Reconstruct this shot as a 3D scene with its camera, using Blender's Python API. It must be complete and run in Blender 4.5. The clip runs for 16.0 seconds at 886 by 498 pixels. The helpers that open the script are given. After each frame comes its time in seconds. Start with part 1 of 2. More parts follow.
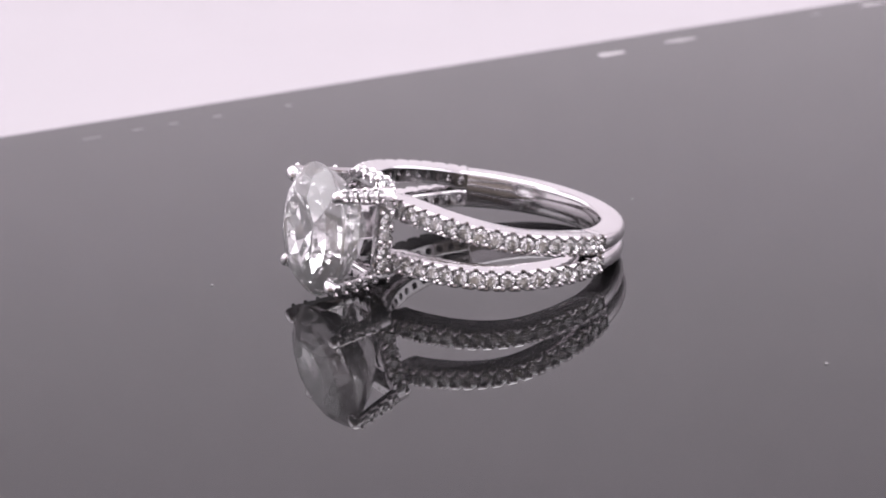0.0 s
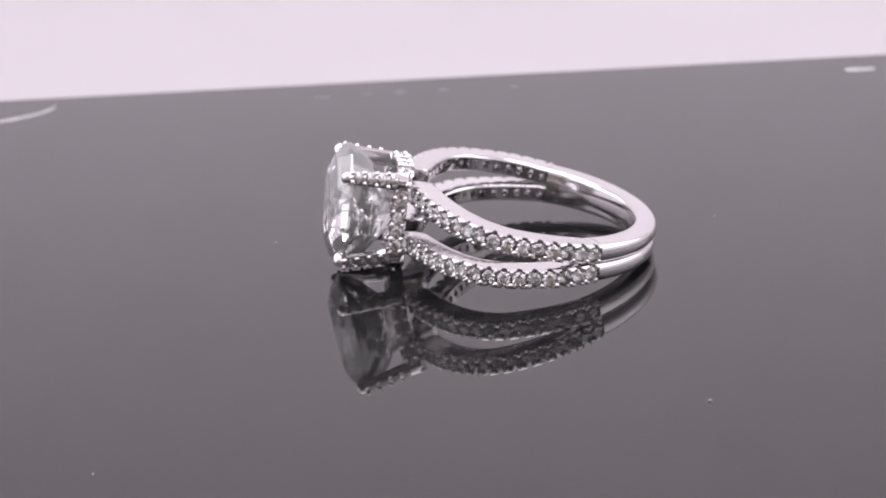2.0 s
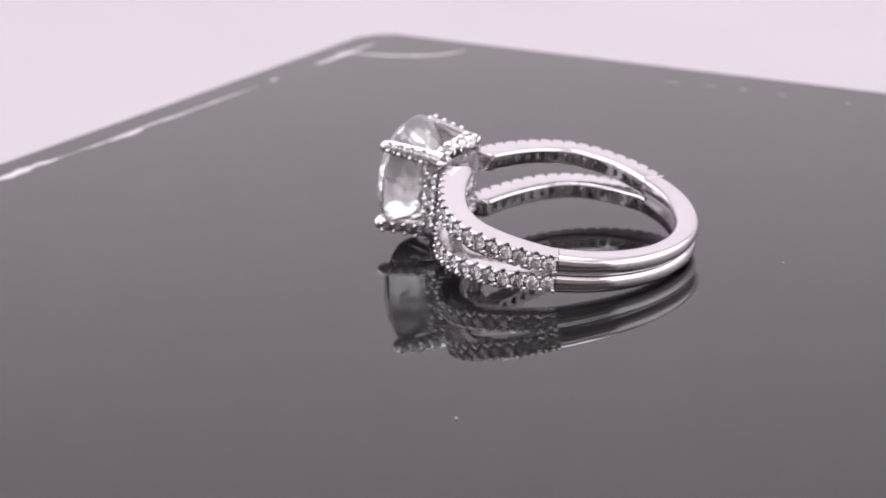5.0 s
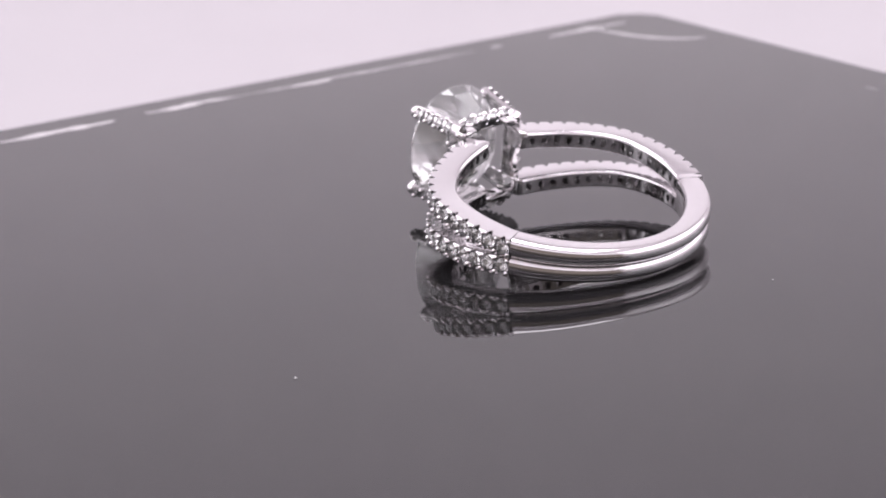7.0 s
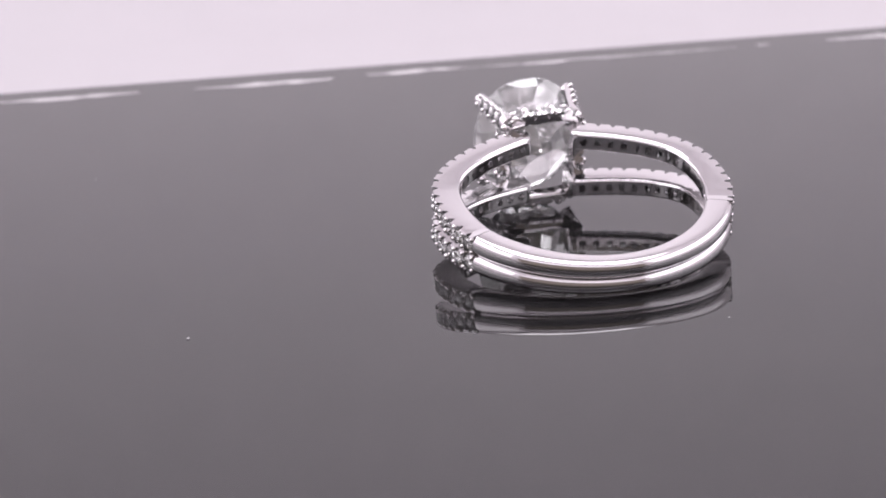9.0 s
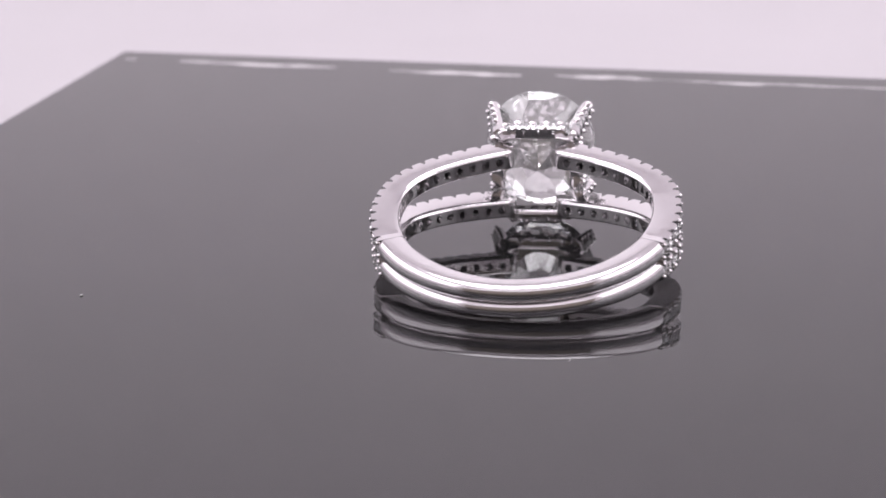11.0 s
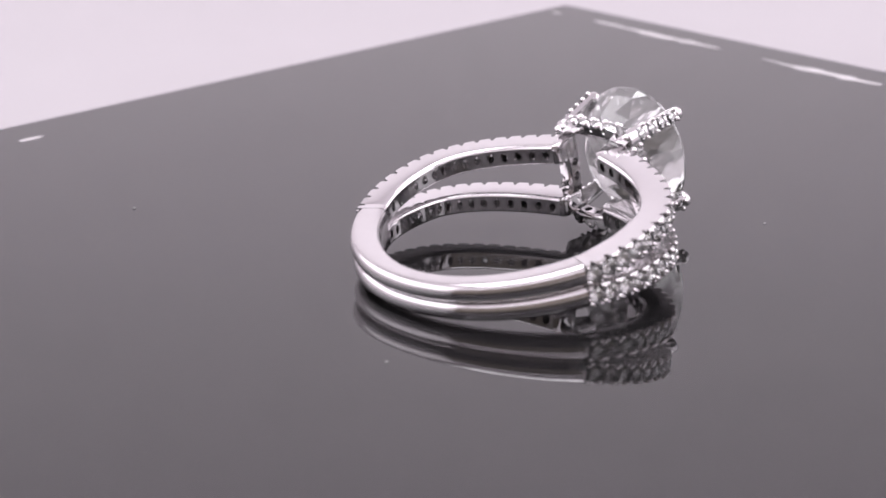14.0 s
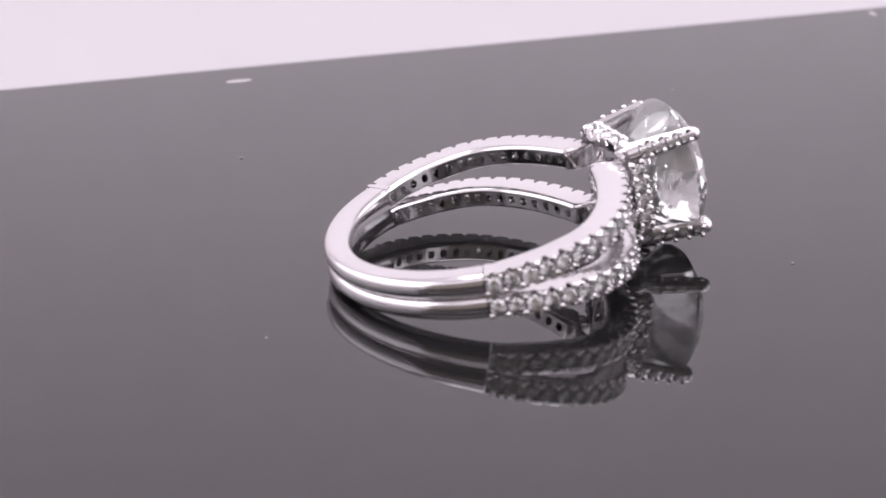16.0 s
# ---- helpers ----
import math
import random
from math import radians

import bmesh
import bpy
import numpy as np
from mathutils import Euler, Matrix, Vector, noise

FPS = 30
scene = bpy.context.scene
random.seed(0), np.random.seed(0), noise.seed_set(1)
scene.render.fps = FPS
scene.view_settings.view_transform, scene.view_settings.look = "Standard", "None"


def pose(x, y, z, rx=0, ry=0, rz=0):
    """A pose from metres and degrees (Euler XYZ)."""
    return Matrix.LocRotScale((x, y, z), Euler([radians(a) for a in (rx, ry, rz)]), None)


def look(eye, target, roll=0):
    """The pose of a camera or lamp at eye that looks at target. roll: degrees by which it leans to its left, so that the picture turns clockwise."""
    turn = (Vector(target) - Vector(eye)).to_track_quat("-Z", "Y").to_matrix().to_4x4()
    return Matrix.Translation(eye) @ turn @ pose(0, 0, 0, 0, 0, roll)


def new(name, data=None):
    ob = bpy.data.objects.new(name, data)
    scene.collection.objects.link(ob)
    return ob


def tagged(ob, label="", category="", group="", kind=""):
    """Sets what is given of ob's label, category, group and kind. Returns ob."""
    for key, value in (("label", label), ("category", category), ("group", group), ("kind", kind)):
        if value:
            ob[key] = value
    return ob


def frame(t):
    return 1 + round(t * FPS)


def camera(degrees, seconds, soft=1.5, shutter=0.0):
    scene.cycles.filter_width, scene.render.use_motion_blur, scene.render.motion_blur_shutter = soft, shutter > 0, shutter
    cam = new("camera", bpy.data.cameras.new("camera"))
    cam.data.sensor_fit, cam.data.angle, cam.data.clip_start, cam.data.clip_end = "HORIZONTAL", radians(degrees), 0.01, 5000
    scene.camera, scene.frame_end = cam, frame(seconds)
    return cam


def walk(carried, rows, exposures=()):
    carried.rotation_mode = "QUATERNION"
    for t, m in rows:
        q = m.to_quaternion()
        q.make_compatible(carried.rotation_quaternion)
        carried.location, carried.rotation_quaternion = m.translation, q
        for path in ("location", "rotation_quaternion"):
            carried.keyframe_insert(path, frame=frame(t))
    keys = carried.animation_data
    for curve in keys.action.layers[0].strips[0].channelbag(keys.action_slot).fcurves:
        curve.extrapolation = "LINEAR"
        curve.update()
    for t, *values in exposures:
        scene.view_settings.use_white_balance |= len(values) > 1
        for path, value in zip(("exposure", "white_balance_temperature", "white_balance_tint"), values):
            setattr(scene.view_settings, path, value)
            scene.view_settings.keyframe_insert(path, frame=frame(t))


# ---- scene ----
# seconds, camera x, y, z, rx, ry, rz, turn of the slab about the upright axis (degrees)
PATH = [
    (0, 0.00469, -0.13178, 0.05044, 70.345, 3.144, 3.547, -0.253),
    (0.5, 0.00426, -0.13345, 0.05125, 70.387, 3.130, 3.282, -6.127),
    (1, 0.00297, -0.13464, 0.05159, 70.421, 2.711, 2.818, -11.955),
    (1.5, 0.00232, -0.13573, 0.05230, 70.199, 3.042, 2.537, -17.809),
    (2, 0.00273, -0.13725, 0.05261, 70.263, 2.987, 2.652, -23.704),
    (2.5, 0.00375, -0.13754, 0.05227, 70.374, 2.989, 2.862, -29.638),
    (3, 0.00464, -0.13806, 0.05230, 70.362, 3.028, 3.152, -35.561),
    (3.5, 0.00492, -0.13909, 0.05274, 70.396, 2.848, 3.178, -41.469),
    (4, 0.00554, -0.13981, 0.05265, 70.468, 2.748, 3.297, -47.387),
    (6.5, 0.00349, -0.13813, 0.04990, 70.835, 2.628, 2.201, -76.930),
    (7, 0.00166, -0.13761, 0.04874, 70.966, 2.166, 1.203, -82.748),
    (7.5, 0.00110, -0.13613, 0.04870, 70.767, 2.166, 0.946, -88.588),
    (8, 0.00140, -0.13679, 0.04879, 70.830, 1.962, 1.006, -94.484),
    (8.5, 0.00173, -0.13654, 0.04881, 70.700, 1.984, 1.180, -100.370),
    (9, 0.00220, -0.13643, 0.04876, 70.654, 2.046, 1.333, -106.244),
    (11.5, 0.00614, -0.13449, 0.04756, 71.027, 1.268, 1.258, -135.861),
    (12, 0.00554, -0.13431, 0.04775, 70.838, 1.595, 1.214, -141.727),
    (12.5, 0.00471, -0.13337, 0.04712, 70.882, 1.231, 1.057, -147.593),
    (13, 0.00428, -0.13307, 0.04713, 70.671, 1.116, 0.904, -153.464),
    (13.5, 0.00351, -0.13217, 0.04691, 70.203, 1.376, 0.794, -159.331),
    (14, 0.00331, -0.12943, 0.04526, 70.603, 1.256, 0.729, -165.222),
    (14.5, 0.00344, -0.12990, 0.04578, 70.458, 1.209, 0.927, -171.144),
    (15, 0.00363, -0.12942, 0.04567, 70.212, 1.202, 1.143, -177.096),
    (15.5, 0.00378, -0.12922, 0.04640, 69.965, 1.117, 1.442, -183.038),
    (16, 0.00432, -0.12850, 0.04696, 69.487, 1.139, 1.712, -188.964),
]
cam = camera(25.27, 16.0, soft=1.7)
cam.data.dof.use_dof, cam.data.dof.focus_distance, cam.data.dof.aperture_fstop = True, 0.140, 62.0
walk(cam, [(t, pose(x, y, z, rx, ry, rz)) for t, x, y, z, rx, ry, rz, turn in PATH],
     exposures=((0, 0.09), (0.5, 0.04), (1.0, 0.01), (1.5, 0.0), (9.0, 0.0), (11.5, -0.05), (13.5, -0.05), (14.5, 0.0), (15.5, 0.02), (16, 0.03)))

# ---- world and light: a white photo tent, lit from above, open towards the camera ----
world = bpy.data.worlds.new("room_light")
scene.world = world
world.use_nodes = True
world.node_tree.nodes["Background"].inputs["Color"].default_value = (0.95, 0.80, 0.74, 1)
world.node_tree.nodes["Background"].inputs["Strength"].default_value = 0.28


def area_lamp(name, size_x, size_y, power, colour, place):
    data = bpy.data.lights.new(name, "AREA")
    data.shape, data.size, data.size_y, data.energy, data.color = "RECTANGLE", size_x, size_y, power, colour
    ob = new(name, data)
    ob.matrix_world = place
    return ob


area_lamp("tent_top_lamp", 0.40, 0.36, 2.2, (0.985, 0.955, 1.01), look((0.0, 0.04, 0.497), (0.0, 0.04, 0.0)))
# no side source is known: two fills added to brighten stone and metal
for side in (1, -1):
    area_lamp("added_side_fill", 0.60, 0.34, 0.78, (0.985, 0.955, 1.01), look((side * 0.357, 0.0, 0.26), (0.0, 0.0, 0.26)))

MM = 0.001


# ---- materials ----
def material(name, colour, rough, metal=0.0, ior=1.5, transmission=0.0, grain=0.0, grain_scale=400.0, bump=0.0, rough_var=0.0):
    m = bpy.data.materials.new(name)
    m.use_nodes = True
    nodes, links = m.node_tree.nodes, m.node_tree.links
    b = nodes["Principled BSDF"]
    b.inputs["Base Color"].default_value = (*colour, 1)
    b.inputs["Roughness"].default_value = rough
    b.inputs["Metallic"].default_value = metal
    b.inputs["IOR"].default_value = ior
    b.inputs["Transmission Weight"].default_value = transmission
    if grain or bump or rough_var:
        coord = nodes.new("ShaderNodeTexCoord")
        fine, broad = nodes.new("ShaderNodeTexNoise"), nodes.new("ShaderNodeTexNoise")
        for n, k in ((fine, 1.0), (broad, 0.12)):
            n.inputs["Scale"].default_value = grain_scale * k
            n.inputs["Detail"].default_value = 5
            links.new(coord.outputs["Object"], n.inputs["Vector"])
        both = nodes.new("ShaderNodeMath")
        both.operation = "ADD"
        links.new(fine.outputs["Fac"], both.inputs[0])
        links.new(broad.outputs["Fac"], both.inputs[1])
        if grain:
            ramp = nodes.new("ShaderNodeMapRange")
            ramp.inputs["From Min"].default_value, ramp.inputs["From Max"].default_value = 0.6, 1.4
            ramp.inputs["To Min"].default_value, ramp.inputs["To Max"].default_value = 1 - grain, 1 + grain
            links.new(both.outputs[0], ramp.inputs["Value"])
            scale = nodes.new("ShaderNodeVectorMath")
            scale.operation = "SCALE"
            scale.inputs[0].default_value = colour
            links.new(ramp.outputs["Result"], scale.inputs["Scale"])
            links.new(scale.outputs["Vector"], b.inputs["Base Color"])
        if rough_var:
            rr = nodes.new("ShaderNodeMapRange")
            rr.inputs["From Min"].default_value, rr.inputs["From Max"].default_value = 0.6, 1.4
            rr.inputs["To Min"].default_value, rr.inputs["To Max"].default_value = max(0.0, rough - rough_var), rough + rough_var
            links.new(both.outputs[0], rr.inputs["Value"])
            links.new(rr.outputs["Result"], b.inputs["Roughness"])
        if bump:
            bp = nodes.new("ShaderNodeBump")
            bp.inputs["Strength"].default_value = bump
            bp.inputs["Distance"].default_value = 0.00002
            links.new(fine.outputs["Fac"], bp.inputs["Height"])
            links.new(bp.outputs["Normal"], b.inputs["Normal"])
    return m


TENT = material("white_tent_fabric", (0.84, 0.81, 0.83), 0.9, grain=0.03, grain_scale=60.0, bump=0.1)
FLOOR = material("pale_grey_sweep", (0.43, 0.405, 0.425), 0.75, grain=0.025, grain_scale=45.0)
BLACK = material("black_polished_glass", (0.010, 0.0095, 0.010), 0.004, ior=1.5, rough_var=0.004, grain_scale=160.0)
CHIP = material("bare_chipped_edge", (0.50, 0.48, 0.49), 0.45, grain=0.3, grain_scale=900.0)
SCRATCH = material("fine_scratched_glass", (0.20, 0.195, 0.20), 0.40, ior=2.0, grain=0.3, grain_scale=900.0)
DUST = material("pale_dust", (0.45, 0.44, 0.44), 0.8)
METAL = material("white_gold", (0.73, 0.71, 0.72), 0.10, metal=1.0, grain=0.03, grain_scale=1500.0, rough_var=0.05, bump=0.06)
BEAD = material("polished_white_gold", (0.88, 0.855, 0.865), 0.07, metal=1.0)
# transmission below 1 leaves diffuse white: painted brilliance that lifts the dark facets
DIAMOND = material("whitened_diamond", (1.0, 1.0, 1.0), 0.0, ior=2.35, transmission=0.89)
ACCENT = material("small_diamond", (1.0, 1.0, 1.0), 0.0, ior=2.3, transmission=0.96)


# ---- building helpers ----
def mesh_of(bm, name, mat, smooth=None):
    bmesh.ops.recalc_face_normals(bm, faces=bm.faces)
    me = bpy.data.meshes.new(name)
    bm.to_mesh(me)
    bm.free()
    me.materials.append(mat)
    if smooth is not None:
        for p in me.polygons:
            p.use_smooth = True
        me.set_sharp_from_angle(angle=radians(smooth))
    return me


def part(name, bm, mat, parent, label="", smooth=None):
    ob = new(name, mesh_of(bm, name, mat, smooth))
    ob.parent = parent
    return tagged(ob, label) if label else ob


def piece(name, me, parent, m):
    ob = new(name, me)
    ob.parent = parent
    ob.matrix_basis = m
    return ob


def box(bm, x0, x1, y0, y1, z0, z1):
    v = [bm.verts.new((x, y, z)) for x in (x0, x1) for y in (y0, y1) for z in (z0, z1)]
    for f in ((0, 1, 3, 2), (4, 6, 7, 5), (0, 4, 5, 1), (2, 3, 7, 6), (0, 2, 6, 4), (1, 5, 7, 3)):
        bm.faces.new([v[i] for i in f])


class Track:
    """A line through space with an outward normal; lengths in millimetres."""

    def __init__(self, points, normals, closed=False):
        if closed:
            points, normals = points + points[:1], normals + normals[:1]
        self.p, self.n = np.array(points, float), np.array(normals, float)
        self.s = np.concatenate([[0], np.cumsum(np.linalg.norm(np.diff(self.p, axis=0), axis=1))])
        self.length, self.closed = self.s[-1], closed

    def pick(self, s, table):
        return np.array([np.interp(s, self.s, table[:, i]) for i in range(3)])

    def at(self, s):
        if self.closed:
            s = s % self.length
        e = 0.05
        lo, hi = (s - e, s + e) if not self.closed else ((s - e) % self.length, (s + e) % self.length)
        p, n = self.pick(s, self.p), self.pick(s, self.n)
        t = self.pick(hi, self.p) - self.pick(lo, self.p)
        t /= np.linalg.norm(t)
        n = n - t * (n @ t)
        n /= np.linalg.norm(n)
        return p, t, n, np.cross(t, n)

    def place(self, s, n, b):
        p, t, nn, bb = self.at(s)
        return Vector((p + nn * n + bb * b) * MM)

    def turn(self, s, n, b, size):
        p, t, nn, bb = self.at(s)
        m = Matrix([[t[i], np.cross(nn, t)[i], nn[i]] for i in range(3)])
        return Matrix.Translation((p + nn * n + bb * b) * MM) @ m.to_4x4() @ Matrix.Scale(size * MM, 4)


def sweep(bm, track, stations, outline, closed=False):
    """A solid along the track; outline(s) gives the (n, b) corners."""
    rings = [[bm.verts.new(track.place(s, n, b)) for n, b in outline(s)] for s in stations]
    k = len(rings[0])
    pairs = list(zip(rings, rings[1:])) + ([(rings[-1], rings[0])] if closed else [])
    for a, b in pairs:
        for i in range(k):
            bm.faces.new((a[i], a[(i + 1) % k], b[(i + 1) % k], b[i]))
    if not closed:
        bm.faces.new(rings[0][::-1])
        bm.faces.new(rings[-1])


def gem_mesh(name, mat, facets=8, table=0.58, crown=0.32, pavilion=0.85):
    bm = bmesh.new()
    for i in range(facets):
        a, c = 2 * math.pi * i / facets, 2 * math.pi * (i + 0.5) / facets
        bm.verts.new((table * math.cos(a), table * math.sin(a), crown))
        bm.verts.new((math.cos(c), math.sin(c), 0.03))
        bm.verts.new((math.cos(a) * 0.985, math.sin(a) * 0.985, 0.03))
        bm.verts.new((math.cos(c), math.sin(c), -0.03))
    bm.verts.new((0, 0, -pavilion))
    bmesh.ops.convex_hull(bm, input=bm.verts)
    return mesh_of(bm, name, mat)


def bead_mesh():
    bm = bmesh.new()
    bmesh.ops.create_uvsphere(bm, u_segments=8, v_segments=5, radius=1)
    return mesh_of(bm, "bead", BEAD, 80)


GEM, BEADS = gem_mesh("accent_diamond", ACCENT), bead_mesh()


def pave(name, track, s0, s1, count, width, depth, parent, label, closed=False, notch=0.42, gem=0.55, bead=0.20):
    """A strip set with small stones: two scalloped walls, a drilled inner skin, stones and beads."""
    bm = bmesh.new()
    pitch, per = (s1 - s0) / count, 14
    stations = [s0 + pitch * i / per for i in range(count * per + (0 if closed else 1))]
    wall = 0.24

    def outer(s):
        u = ((s - s0) / pitch) % 1.0
        d = abs(u - 0.5)
        return 0.05 - notch * math.sqrt(max(0.0, 1 - (d / 0.15) ** 2))

    for side in (1, -1):
        def outline(s, side=side):
            b1, b0 = side * width / 2, side * (width / 2 - wall)
            return [(-depth + 0.16, b0), (outer(s) - 0.03, b0), (outer(s), b0 * 0.5 + b1 * 0.5), (outer(s) - 0.06, b1), (-depth + 0.34, b1), (-depth + 0.16, b1 - side * 0.05), (-depth + 0.05, b1 - side * 0.13), (-depth, b1 - side * 0.24)]
        sweep(bm, track, stations, outline, closed)
    # inner skin with one round hole for each stone
    inner, hole, h = width / 2 - 0.23, 0.32, pitch / 2
    square = [(-1, -1), (-0.33, -1), (0.33, -1), (1, -1), (1, -0.33), (1, 0.33), (1, 1), (0.33, 1), (-0.33, 1), (-1, 1), (-1, 0.33), (-1, -0.33)]
    for i in range(count):
        c = s0 + pitch * (i + 0.5)
        rim = [bm.verts.new(track.place(c + x * h, -depth, y * inner)) for x, y in square]
        circle, deep = [], []
        for x, y in square:
            a = math.atan2(y, x)
            circle.append(bm.verts.new(track.place(c + hole * math.cos(a), -depth, hole * math.sin(a))))
            deep.append(bm.verts.new(track.place(c + hole * 0.9 * math.cos(a), -depth + 0.35, hole * 0.9 * math.sin(a))))
        for k in range(12):
            j = (k + 1) % 12
            bm.faces.new((rim[k], rim[j], circle[j], circle[k]))
            bm.faces.new((circle[k], circle[j], deep[j], deep[k]))
        # seat that closes the strip between neighbouring stones
        ends = [[bm.verts.new(track.place(c + q * h, n, y * (width / 2 - 0.1))) for y in (-1, 1)] for q, n in ((0.62, -0.34), (1.0, -0.10), (1.38, -0.34))]
        for a, b in zip(ends, ends[1:]):
            if closed or i < count - 1:
                bm.faces.new((a[0], a[1], b[1], b[0]))
    # closing plates at the ends
    if not closed:
        for s in (s0, s1):
            bm.faces.new([bm.verts.new(track.place(s, n, b)) for n, b in ((-depth, -width / 2 + 0.24), (-depth + 0.34, -width / 2), (-0.02, -width / 2), (-0.02, width / 2), (-depth + 0.34, width / 2), (-depth, width / 2 - 0.24))])
    ob = part(name, bm, METAL, parent, label, smooth=35)
    rng = random.Random(len(name) * 31 + count + int(s1 * 7))
    for i in range(count):
        c = s0 + pitch * (i + 0.5)
        m = track.turn(c, -0.10, 0, gem * rng.uniform(0.96, 1.03))
        piece("accent_diamond", GEM, ob, m @ Euler((rng.uniform(-0.14, 0.14), rng.uniform(-0.14, 0.14), rng.uniform(0, 0.8))).to_matrix().to_4x4())
    for i in range(count + (0 if closed else 1)):
        for side in (1, -1):
            c = s0 + pitch * (i if closed else min(max(i, 0.12), count - 0.12))
            piece("bead", BEADS, ob, track.turn(c + rng.uniform(-0.03, 0.03), -0.05, side * (width / 2 - 0.25), bead * rng.uniform(0.82, 1.22)))
    return ob


# ---- the setting: photo tent ----
def panel(name, x0, x1, y0, y1, z0, z1, mat):
    bm = bmesh.new()
    box(bm, x0, x1, y0, y1, z0, z1)
    return tagged(new(name, mesh_of(bm, name, mat)), kind="structure")


SLAB_H = 0.006
Z0 = -SLAB_H
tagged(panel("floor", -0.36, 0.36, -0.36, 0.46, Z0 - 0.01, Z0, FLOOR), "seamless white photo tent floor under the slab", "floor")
tagged(panel("wall_back", -0.36, 0.36, 0.45, 0.46, Z0, 0.52, TENT), "plain white fabric back wall of photo tent", "wall")
tagged(panel("wall_left", -0.37, -0.36, -0.36, 0.46, Z0, 0.52, TENT), "plain white fabric side wall of photo tent", "wall")
tagged(panel("wall_right", 0.36, 0.37, -0.36, 0.46, Z0, 0.52, TENT), "plain white fabric side wall of photo tent", "wall")
# unseen panel behind the camera, added to throw light back into the stone
tagged(panel("wall_front_reflector", -0.36, 0.36, -0.37, -0.36, 0.20, 0.52, TENT), "unseen white front panel added above the opening as a reflector", "wall")
tagged(panel("ceiling", -0.36, 0.36, -0.36, 0.45, 0.50, 0.51, TENT), "white fabric ceiling of photo tent", "ceiling")


# ---- the black slab ----
def slab():
    turn = Matrix.Rotation(radians(26.96), 4, "Z")
    length, width = 0.150, 0.11146
    corner = Vector((-0.03188, -0.07102, 0))
    bm = bmesh.new()
    # outline in the slab's own axes, from the sharp corner; the next corner is worn round
    outline = [(0, 0), (length, 0), (length, width)]
    for i in range(9):
        a = radians(90 + 90 * i / 8)
        outline.append((0.003 + 0.003 * math.cos(a), width - 0.003 + 0.003 * math.sin(a)))
    low = [bm.verts.new(corner + turn @ Vector((x, y, -SLAB_H))) for x, y in outline]
    top = [bm.verts.new(corner + turn @ Vector((x, y, 0))) for x, y in outline]
    bm.faces.new(low[::-1])
    bm.faces.new(top)
    for i in range(len(low)):
        j = (i + 1) % len(low)
        bm.faces.new((low[i], low[j], top[j], top[i]))
    bmesh.ops.bevel(bm, geom=list(bm.edges), offset=0.0005, segments=2, affect="EDGES")
    ob = new("black_slab", mesh_of(bm, "black_slab", BLACK, 30))
    tagged(ob, "glossy black glass slab with chipped edges on white", "slab", kind="thing")
    rng = random.Random(5)

    def flake(u0, u1, v, thick, side):
        """A chipped strip: from u0 to u1 along an edge, v millimetres in from it."""
        bm = bmesh.new()
        n = max(5, int((u1 - u0) / 0.5))
        lines = []
        for i in range(n + 1):
            u = u0 + (u1 - u0) * i / n
            swell = math.sin(math.pi * (i + 0.25) / (n + 0.5)) ** 0.6
            w = thick * swell * (0.55 + 0.45 * noise.noise((u * 0.6, v * 3.1, side * 7.0)))
            mid = v + 0.25 * noise.noise((u * 0.25, v, 2.0 + side))
            row = []
            for q in (mid - w, mid + w):
                x, y = {0: (q, u), 1: (u, width / MM - q), 2: (u, q)}[side]
                for z in (0.004, 0.02 + 0.03 * rng.random()):
                    row.append(bm.verts.new(corner + turn @ Vector((x * MM, y * MM, z * MM))))
            lines.append(row)
        for a, b in zip(lines, lines[1:]):
            for i, j in ((0, 1), (1, 3), (3, 2)):
                bm.faces.new((a[i], a[j], b[j], b[i]))
        part("chip", bm, CHIP if side == 0 or thick > 0.5 else SCRATCH, ob, smooth=40)

    # along the edge between the two corners
    for u0, u1, v, w in ((2.0, 3.3, 3.9, 0.45), (8.0, 12.4, 3.8, 0.6), (11.7, 25.2, 4.1, 0.95), (30.6, 33.0, 4.3, 0.45), (32.5, 44.4, 4.4, 0.95), (47.7, 57.2, 3.9, 1.1),
                         (56.0, 86.0, 4.0, 0.38), (63.3, 68.0, 4.4, 0.6), (73.7, 80.5, 4.0, 0.45), (88.2, 89.6, 3.6, 0.5), (95.8, 106.5, 3.7, 0.75)):
        flake(u0, u1, v, w, 0)
    # along the long edge beyond the worn corner
    for u0, u1, v, w in ((41.6, 43.4, 5.5, 0.40), (46.4, 47.6, 5.3, 0.35), (50.0, 51.0, 5.1, 0.35), (54.4, 55.4, 5.1, 0.3), (61.6, 62.4, 5.3, 0.25),
                         (95.6, 98.6, 5.6, 1.2), (103.8, 107.5, 4.6, 0.85), (122.6, 124.2, 3.2, 0.45), (129.3, 133.3, 3.0, 0.8)):
        flake(u0, u1, v, w, 1)
    # a curved chip round the worn corner
    arc = [(1.5 + 13.5 * math.sin(radians(a)), 110.5 - 8.6 * math.cos(radians(a * 0.85))) for a in range(0, 91, 6)]
    bm = bmesh.new()
    rows = []
    for i, (x, y) in enumerate(arc):
        w = 0.38 * math.sin(math.pi * (i + 0.4) / (len(arc) - 0.2)) * (1 + 0.6 * noise.noise((i * 0.7, 3.0, 1.0)))
        k = Vector((x - 6.0, y - 111.2, 0)).normalized()
        rows.append([bm.verts.new(corner + turn @ ((Vector((x, y, 0)) + k * q + Vector((0, 0, z))) * MM)) for q, z in ((-w, 0.004), (-w * 0.6, 0.04), (w * 0.6, 0.04), (w, 0.004))])
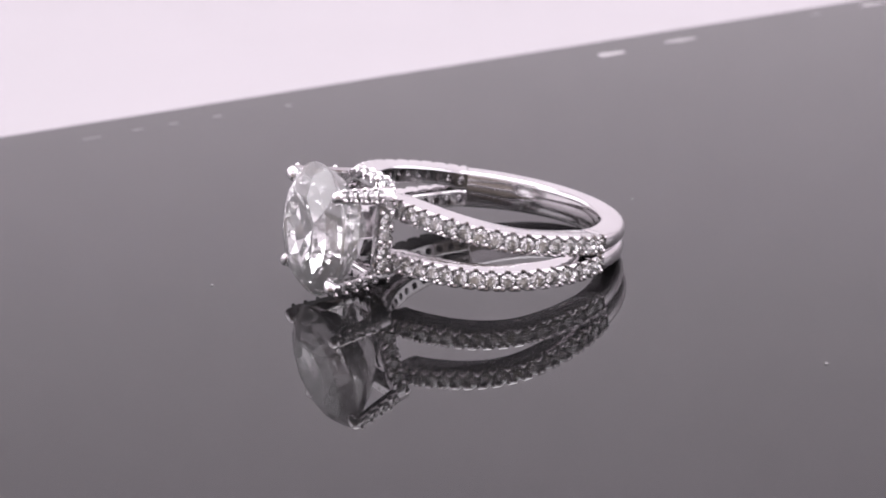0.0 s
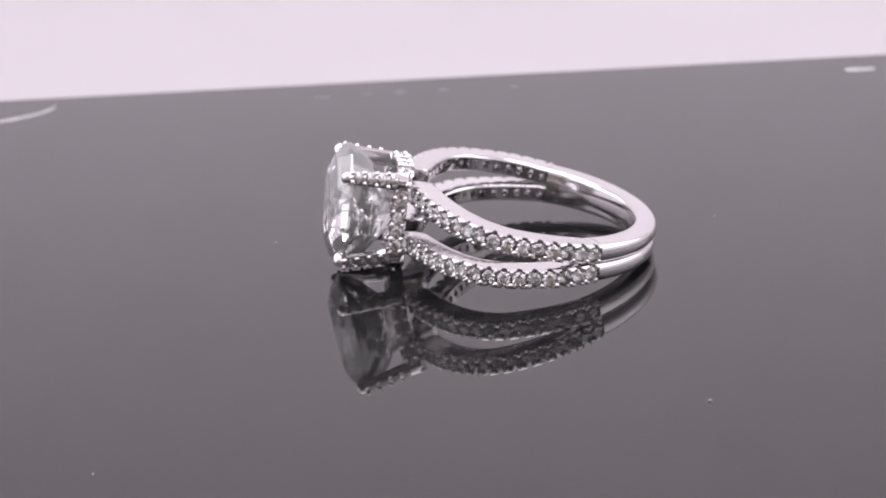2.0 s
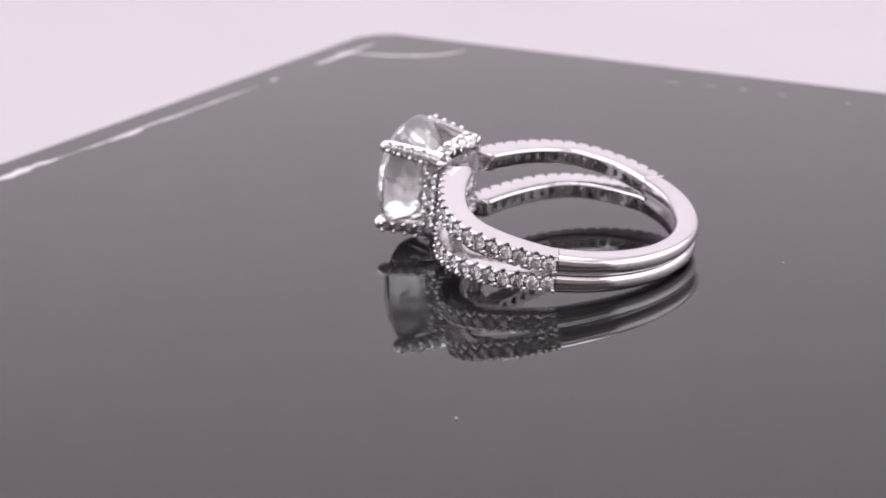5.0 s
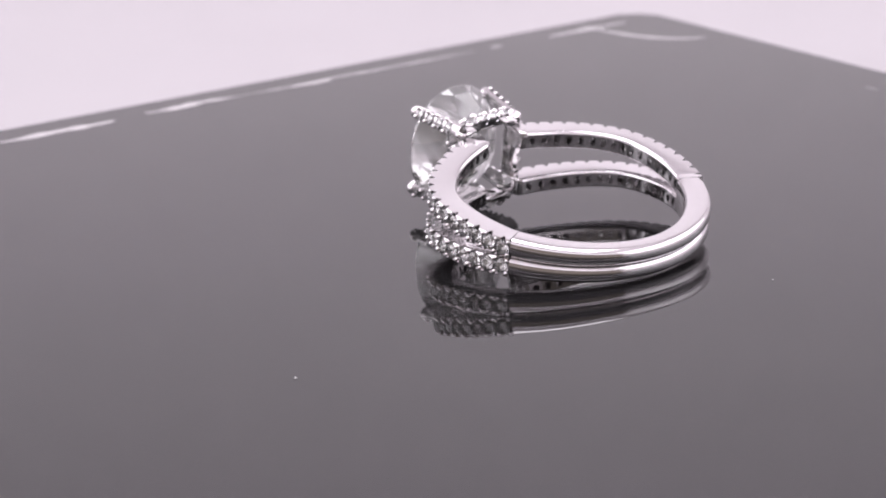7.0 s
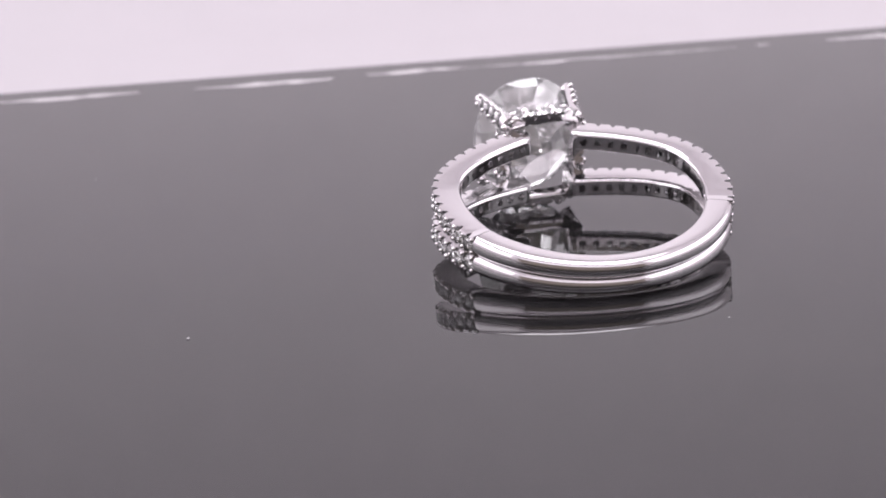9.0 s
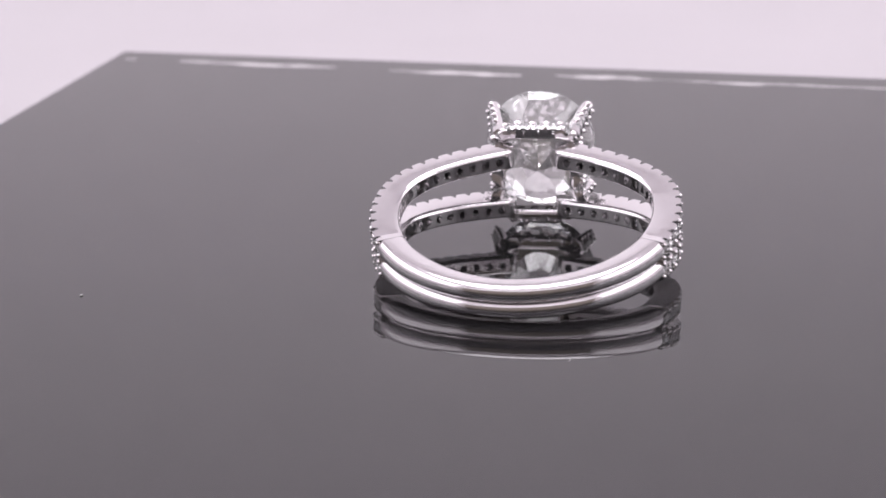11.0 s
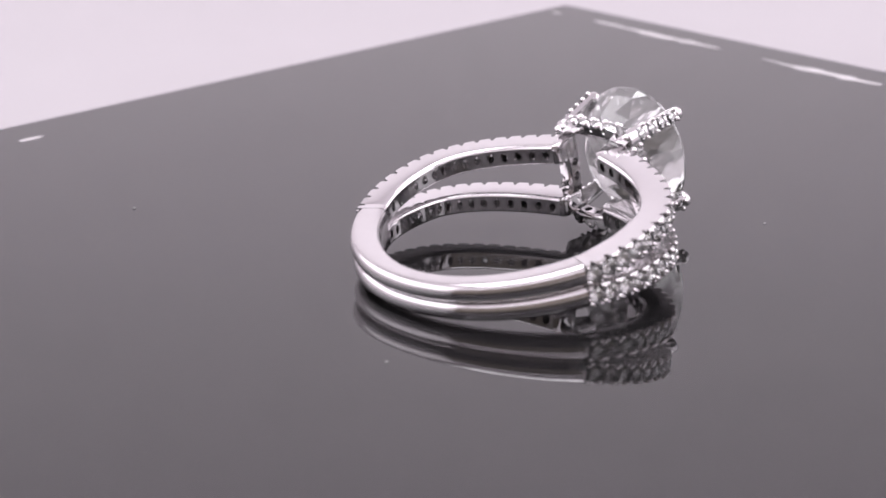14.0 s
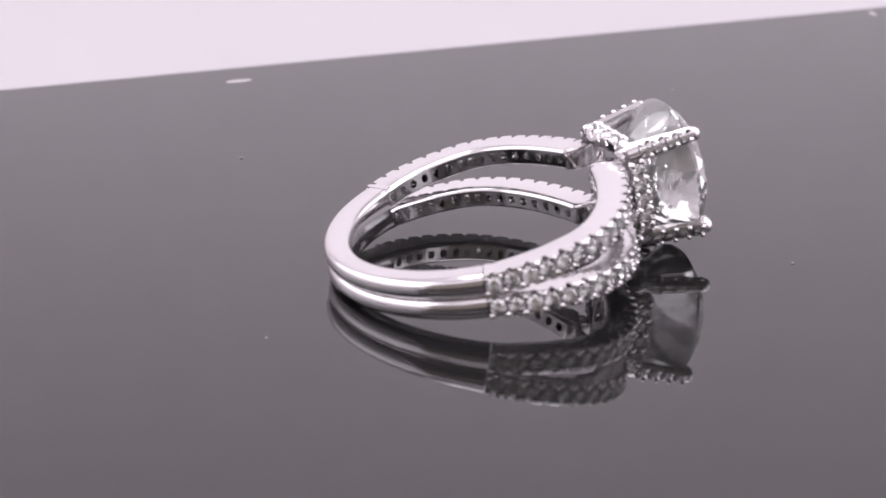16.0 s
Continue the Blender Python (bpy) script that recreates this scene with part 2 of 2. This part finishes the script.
    for a, b in zip(rows, rows[1:]):
        for i in range(3):
            bm.faces.new((a[i], a[i + 1], b[i + 1], b[i]))
    part("chip", bm, CHIP, ob, smooth=40)
    # along the opposite long edge: a shallow chip, its grazing glint painted pale
    for u0, u1, v, w in ((65.9, 68.2, 5.0, 0.85),):
        flake(u0, u1, v, w, 2)
    # dust specks lying on the surface
    for x, y, r in ((71.1, 27.1, 0.11), (32.5, 21.0, 0.07), (76.4, 62.9, 0.07), (40.9, 61.9, 0.09)):
        bm = bmesh.new()
        bmesh.ops.create_icosphere(bm, subdivisions=1, radius=r * MM)
        for vert in bm.verts:
            vert.co = Vector((vert.co.x * 1.3, vert.co.y, vert.co.z * 0.6)) + corner + turn @ (Vector((x, y, r * 0.5)) * MM)
        part("dust_speck", bm, DUST, ob, smooth=60)
    return ob


# ---- the ring; its own axes: x towards the stone, z along the finger ----
XC, RO = 4.80, 10.96                # centre and outer radius of the shank, mm
THICK, BAND = 2.00, 1.48            # radial thickness, width of one band
HEAD_X = 14.10                      # middle of the collar
END = 116.0                         # where the stones end, degrees from the head


def lift(phi):
    """Height of a band's middle above the ring's middle plane."""
    u = min(1.0, max(0.0, (END - 4 - phi) / 99.0))
    return BAND / 2 + 1.30 * u ** 0.8


def band_track(sign, side):
    """From where the stones end, round the shoulder, to the head: a circle that flattens under the collar."""
    flat = []
    for i in range(81):
        phi = END + (80.0 - END) * i / 80
        flat.append((XC + RO * math.cos(radians(phi)), RO * math.sin(radians(phi)), lift(phi)))
    p0, p3 = np.array(flat[-1][:2]), np.array((13.65, 1.6))
    p1, p2 = p0 + 4.0 * np.array((0.985, -0.17)), p3 - 4.2 * np.array((0.25, -0.968))
    for i in range(1, 81):
        u = i / 80
        x, y = (1 - u) ** 3 * p0 + 3 * u * (1 - u) ** 2 * p1 + 3 * u * u * (1 - u) * p2 + u ** 3 * p3
        flat.append((x, y, lift(80 - 68 * u)))
    pts = [(x, side * y, sign * z) for x, y, z in flat]
    nor = []
    for i in range(len(pts)):
        a, b = pts[max(0, i - 1)], pts[min(len(pts) - 1, i + 1)]
        tx, ty = b[0] - a[0], b[1] - a[1]
        k = math.hypot(tx, ty)
        nor.append((-ty / k * side, tx / k * side, 0))
    return Track(pts, nor)


def oval_stone(parent):
    """An oval brilliant, its point towards the finger."""
    bm = bmesh.new()
    sy, sz, girdle = 4.25, 4.80, 18.05

    def ring(n, r, x, shift=0.0, square=0.0):
        for i in range(n):
            a = 2 * math.pi * (i + shift) / n
            k = r * (1 + square * (abs(math.sin(2 * a)) - 0.5) * 0.025)
            bm.verts.new((x * MM, k * sy * math.cos(a) * MM, (0.04 + k * sz * math.sin(a)) * MM))

    ring(8, 0.58, girdle + 1.42, 0.5)
    ring(16, 0.81, girdle + 0.95, 0.5)
    ring(32, 1.0, girdle + 0.10, 0, 1)
    ring(32, 1.0, girdle - 0.10, 0, 1)
    ring(16, 0.93, girdle - 0.75, 0.5)
    ring(16, 0.74, girdle - 1.80, 0.0)
    ring(16, 0.52, girdle - 2.68, 0.5)
    ring(8, 0.28, girdle - 3.42, 0.0)
    ring(4, 0.03, girdle - 3.95, 0.5)
    bmesh.ops.convex_hull(bm, input=bm.verts)
    bmesh.ops.dissolve_limit(bm, angle_limit=radians(0.6), verts=bm.verts, edges=bm.edges)
    return part("centre_stone", bm, DIAMOND, parent, "large oval-cut diamond, brightened with mixed-in white")


def diamond_ring():
    ring = new("diamond_ring")
    tagged(ring, "white gold split-shank diamond ring lying on black slab", "ring")
    # plain polished back: flat inside, two rounded ribs with a groove outside
    pts, nor = [], []
    for i in range(181):
        phi = radians(END + 0.25 + (359.5 - 2 * END) * i / 180)
        pts.append((XC + RO * math.cos(phi), RO * math.sin(phi), 0))
        nor.append((math.cos(phi), math.sin(phi), 0))
    tr = Track(pts, nor)
    bm = bmesh.new()

    def ribs(s):
        half = BAND - 0.25 * math.sin(math.pi * s / tr.length)
        deep = THICK - 0.32 * math.sin(math.pi * s / tr.length) ** 3
        ends = [(-deep, -half + 0.36), (-deep + 0.07, -half + 0.18), (-deep + 0.20, -half + 0.06), (-deep + 0.40, -half), (-0.45, -half)]
        rib = [(-0.45 + 0.50 * math.cos(radians(a)), half * (-0.5 + 0.5 * math.sin(radians(a)))) for a in (-65, -45, -25, -5, 15, 35, 55, 75)]
        other = [(n, -b) for n, b in rib[::-1]]
        return ends + rib + [(-0.36, 0.0)] + other + [(n, -b) for n, b in ends[::-1]]
    sweep(bm, tr, [tr.length * i / 110 for i in range(111)], ribs)
    part("shank", bm, METAL, ring, "plain polished double-ribbed shank", smooth=32)
    for sign in (1, -1):
        for side in (1, -1):
            tr = band_track(sign, side)
            stop = tr.length - 0.95
            band = pave("upper_band" if sign > 0 else "lower_band", tr, 0.015, stop, 16, BAND, THICK - 0.02, ring, "split band set with small diamonds")
            # bare tapering tip under the collar
            bm = bmesh.new()

            def tip(s, stop=stop):
                k = max(0.15, 1.0 - ((s - stop) / 0.95) ** 3)
                w = BAND / 2 * (0.96 + 0.04 * k)
                low = (THICK - 0.16) * k
                return [(-0.14 - low, -w + 0.22), (-0.08 - low, -w + 0.07), (0.06 - low, -w), (-0.25, -w), (-0.1, -w + 0.12), (-0.1, w - 0.12), (-0.25, w), (0.06 - low, w), (-0.08 - low, w - 0.07), (-0.14 - low, w - 0.22)]
            sweep(bm, tr, [stop + 0.01 + 0.9 * i / 10 for i in range(11)], tip)
            part("band_tip", bm, METAL, band, smooth=40)
    # collar below the stone: a rounded saddle set with stones all round
    hy, hz, rad = 3.40, 3.90, 2.0
    pts, nor = [], []
    for k, (cy, cz) in enumerate(((hy - rad, hz - rad), (-hy + rad, hz - rad), (-hy + rad, -hz + rad), (hy - rad, -hz + rad))):
        for i in range(13):
            a = radians(90 * k + 90 * i / 12)
            c, s = math.cos(a), math.sin(a)
            y, z = cy + rad * c, cz + rad * s
            bow = 0.38 * math.cos(2 * math.atan2(z, y))
            pts.append((HEAD_X + bow, y, z))
            nor.append((0, c, s))
    tr = Track(pts, nor, closed=True)
    collar = pave("collar", tr, 0.0, tr.length, 24, 1.25, 0.95, ring, "square collar set with small diamonds", closed=True, gem=0.50, bead=0.27)
    # four claws
    for sy in (1, -1):
        for sz in (1, -1):
            out = Vector((0.10, 0.92 * sy, 0.38 * sz)).normalized()
            pts, nor = [], []
            for i in range(13):
                u = i / 12
                pts.append((13.8 + 4.5 * u, sy * (2.85 + 0.82 * u ** 1.3), sz * (3.00 + 0.36 * u ** 1.2)))
                nor.append(tuple(out))
            tr = Track(pts, nor)
            bm = bmesh.new()

            def bar(s, tr=tr):
                k = 1.15 - 0.35 * s / tr.length
                return [(0.46 * k * math.cos(radians(a)) - 0.08, 0.64 * k * math.sin(radians(a))) for a in range(22, 382, 45)]
            sweep(bm, tr, [tr.length * i / 12 for i in range(13)], bar)
            claw = part("claw", bm, METAL, ring, "claw set with small diamonds", smooth=50)
            # rounded tip bent over the stone's edge
            bm = bmesh.new()
            tip_at = Vector((18.4, sy * 3.58, sz * 3.30))
            bmesh.ops.create_uvsphere(bm, u_segments=14, v_segments=9, radius=0.47 * MM)
            inward = Vector((0, -sy * 0.7, -sz * 0.7))
            for v in bm.verts:
                q = v.co / MM
                along = q.dot(inward)
                v.co = (tip_at + q + inward * max(0, along) * 0.6 + Vector((0.12 * max(0, along), 0, 0))) * MM
            part("claw_tip", bm, BEAD, claw, smooth=60)
            for i in range(4):
                s = tr.length * (0.24 + 0.205 * i)
                piece("accent_diamond", GEM, claw, tr.turn(s, 0.27, 0, 0.50 - 0.03 * i))
                for side in (1, -1):
                    piece("bead", BEADS, claw, tr.turn(s + 0.45, 0.26, side * (0.50 - 0.05 * i), 0.19))
    oval_stone(ring)
    return ring


black_slab = slab()
ring_thing = diamond_ring()
RING_AT = pose(-0.00013, 0.00931, 0.00232) @ pose(0, 0, 0, 0, 0, 213.70) @ pose(0, 0, 0, 0, -9.35, 0) @ pose(0, 0, 0, -0.9, 0, 0)


def motions():
    """Slab and ring turn together about the upright axis."""
    turns = [(row[0], pose(0, 0, 0, 0, 0, row[7])) for row in PATH]
    walk(black_slab, turns)
    walk(ring_thing, [(t, m @ RING_AT) for t, m in turns])


motions()
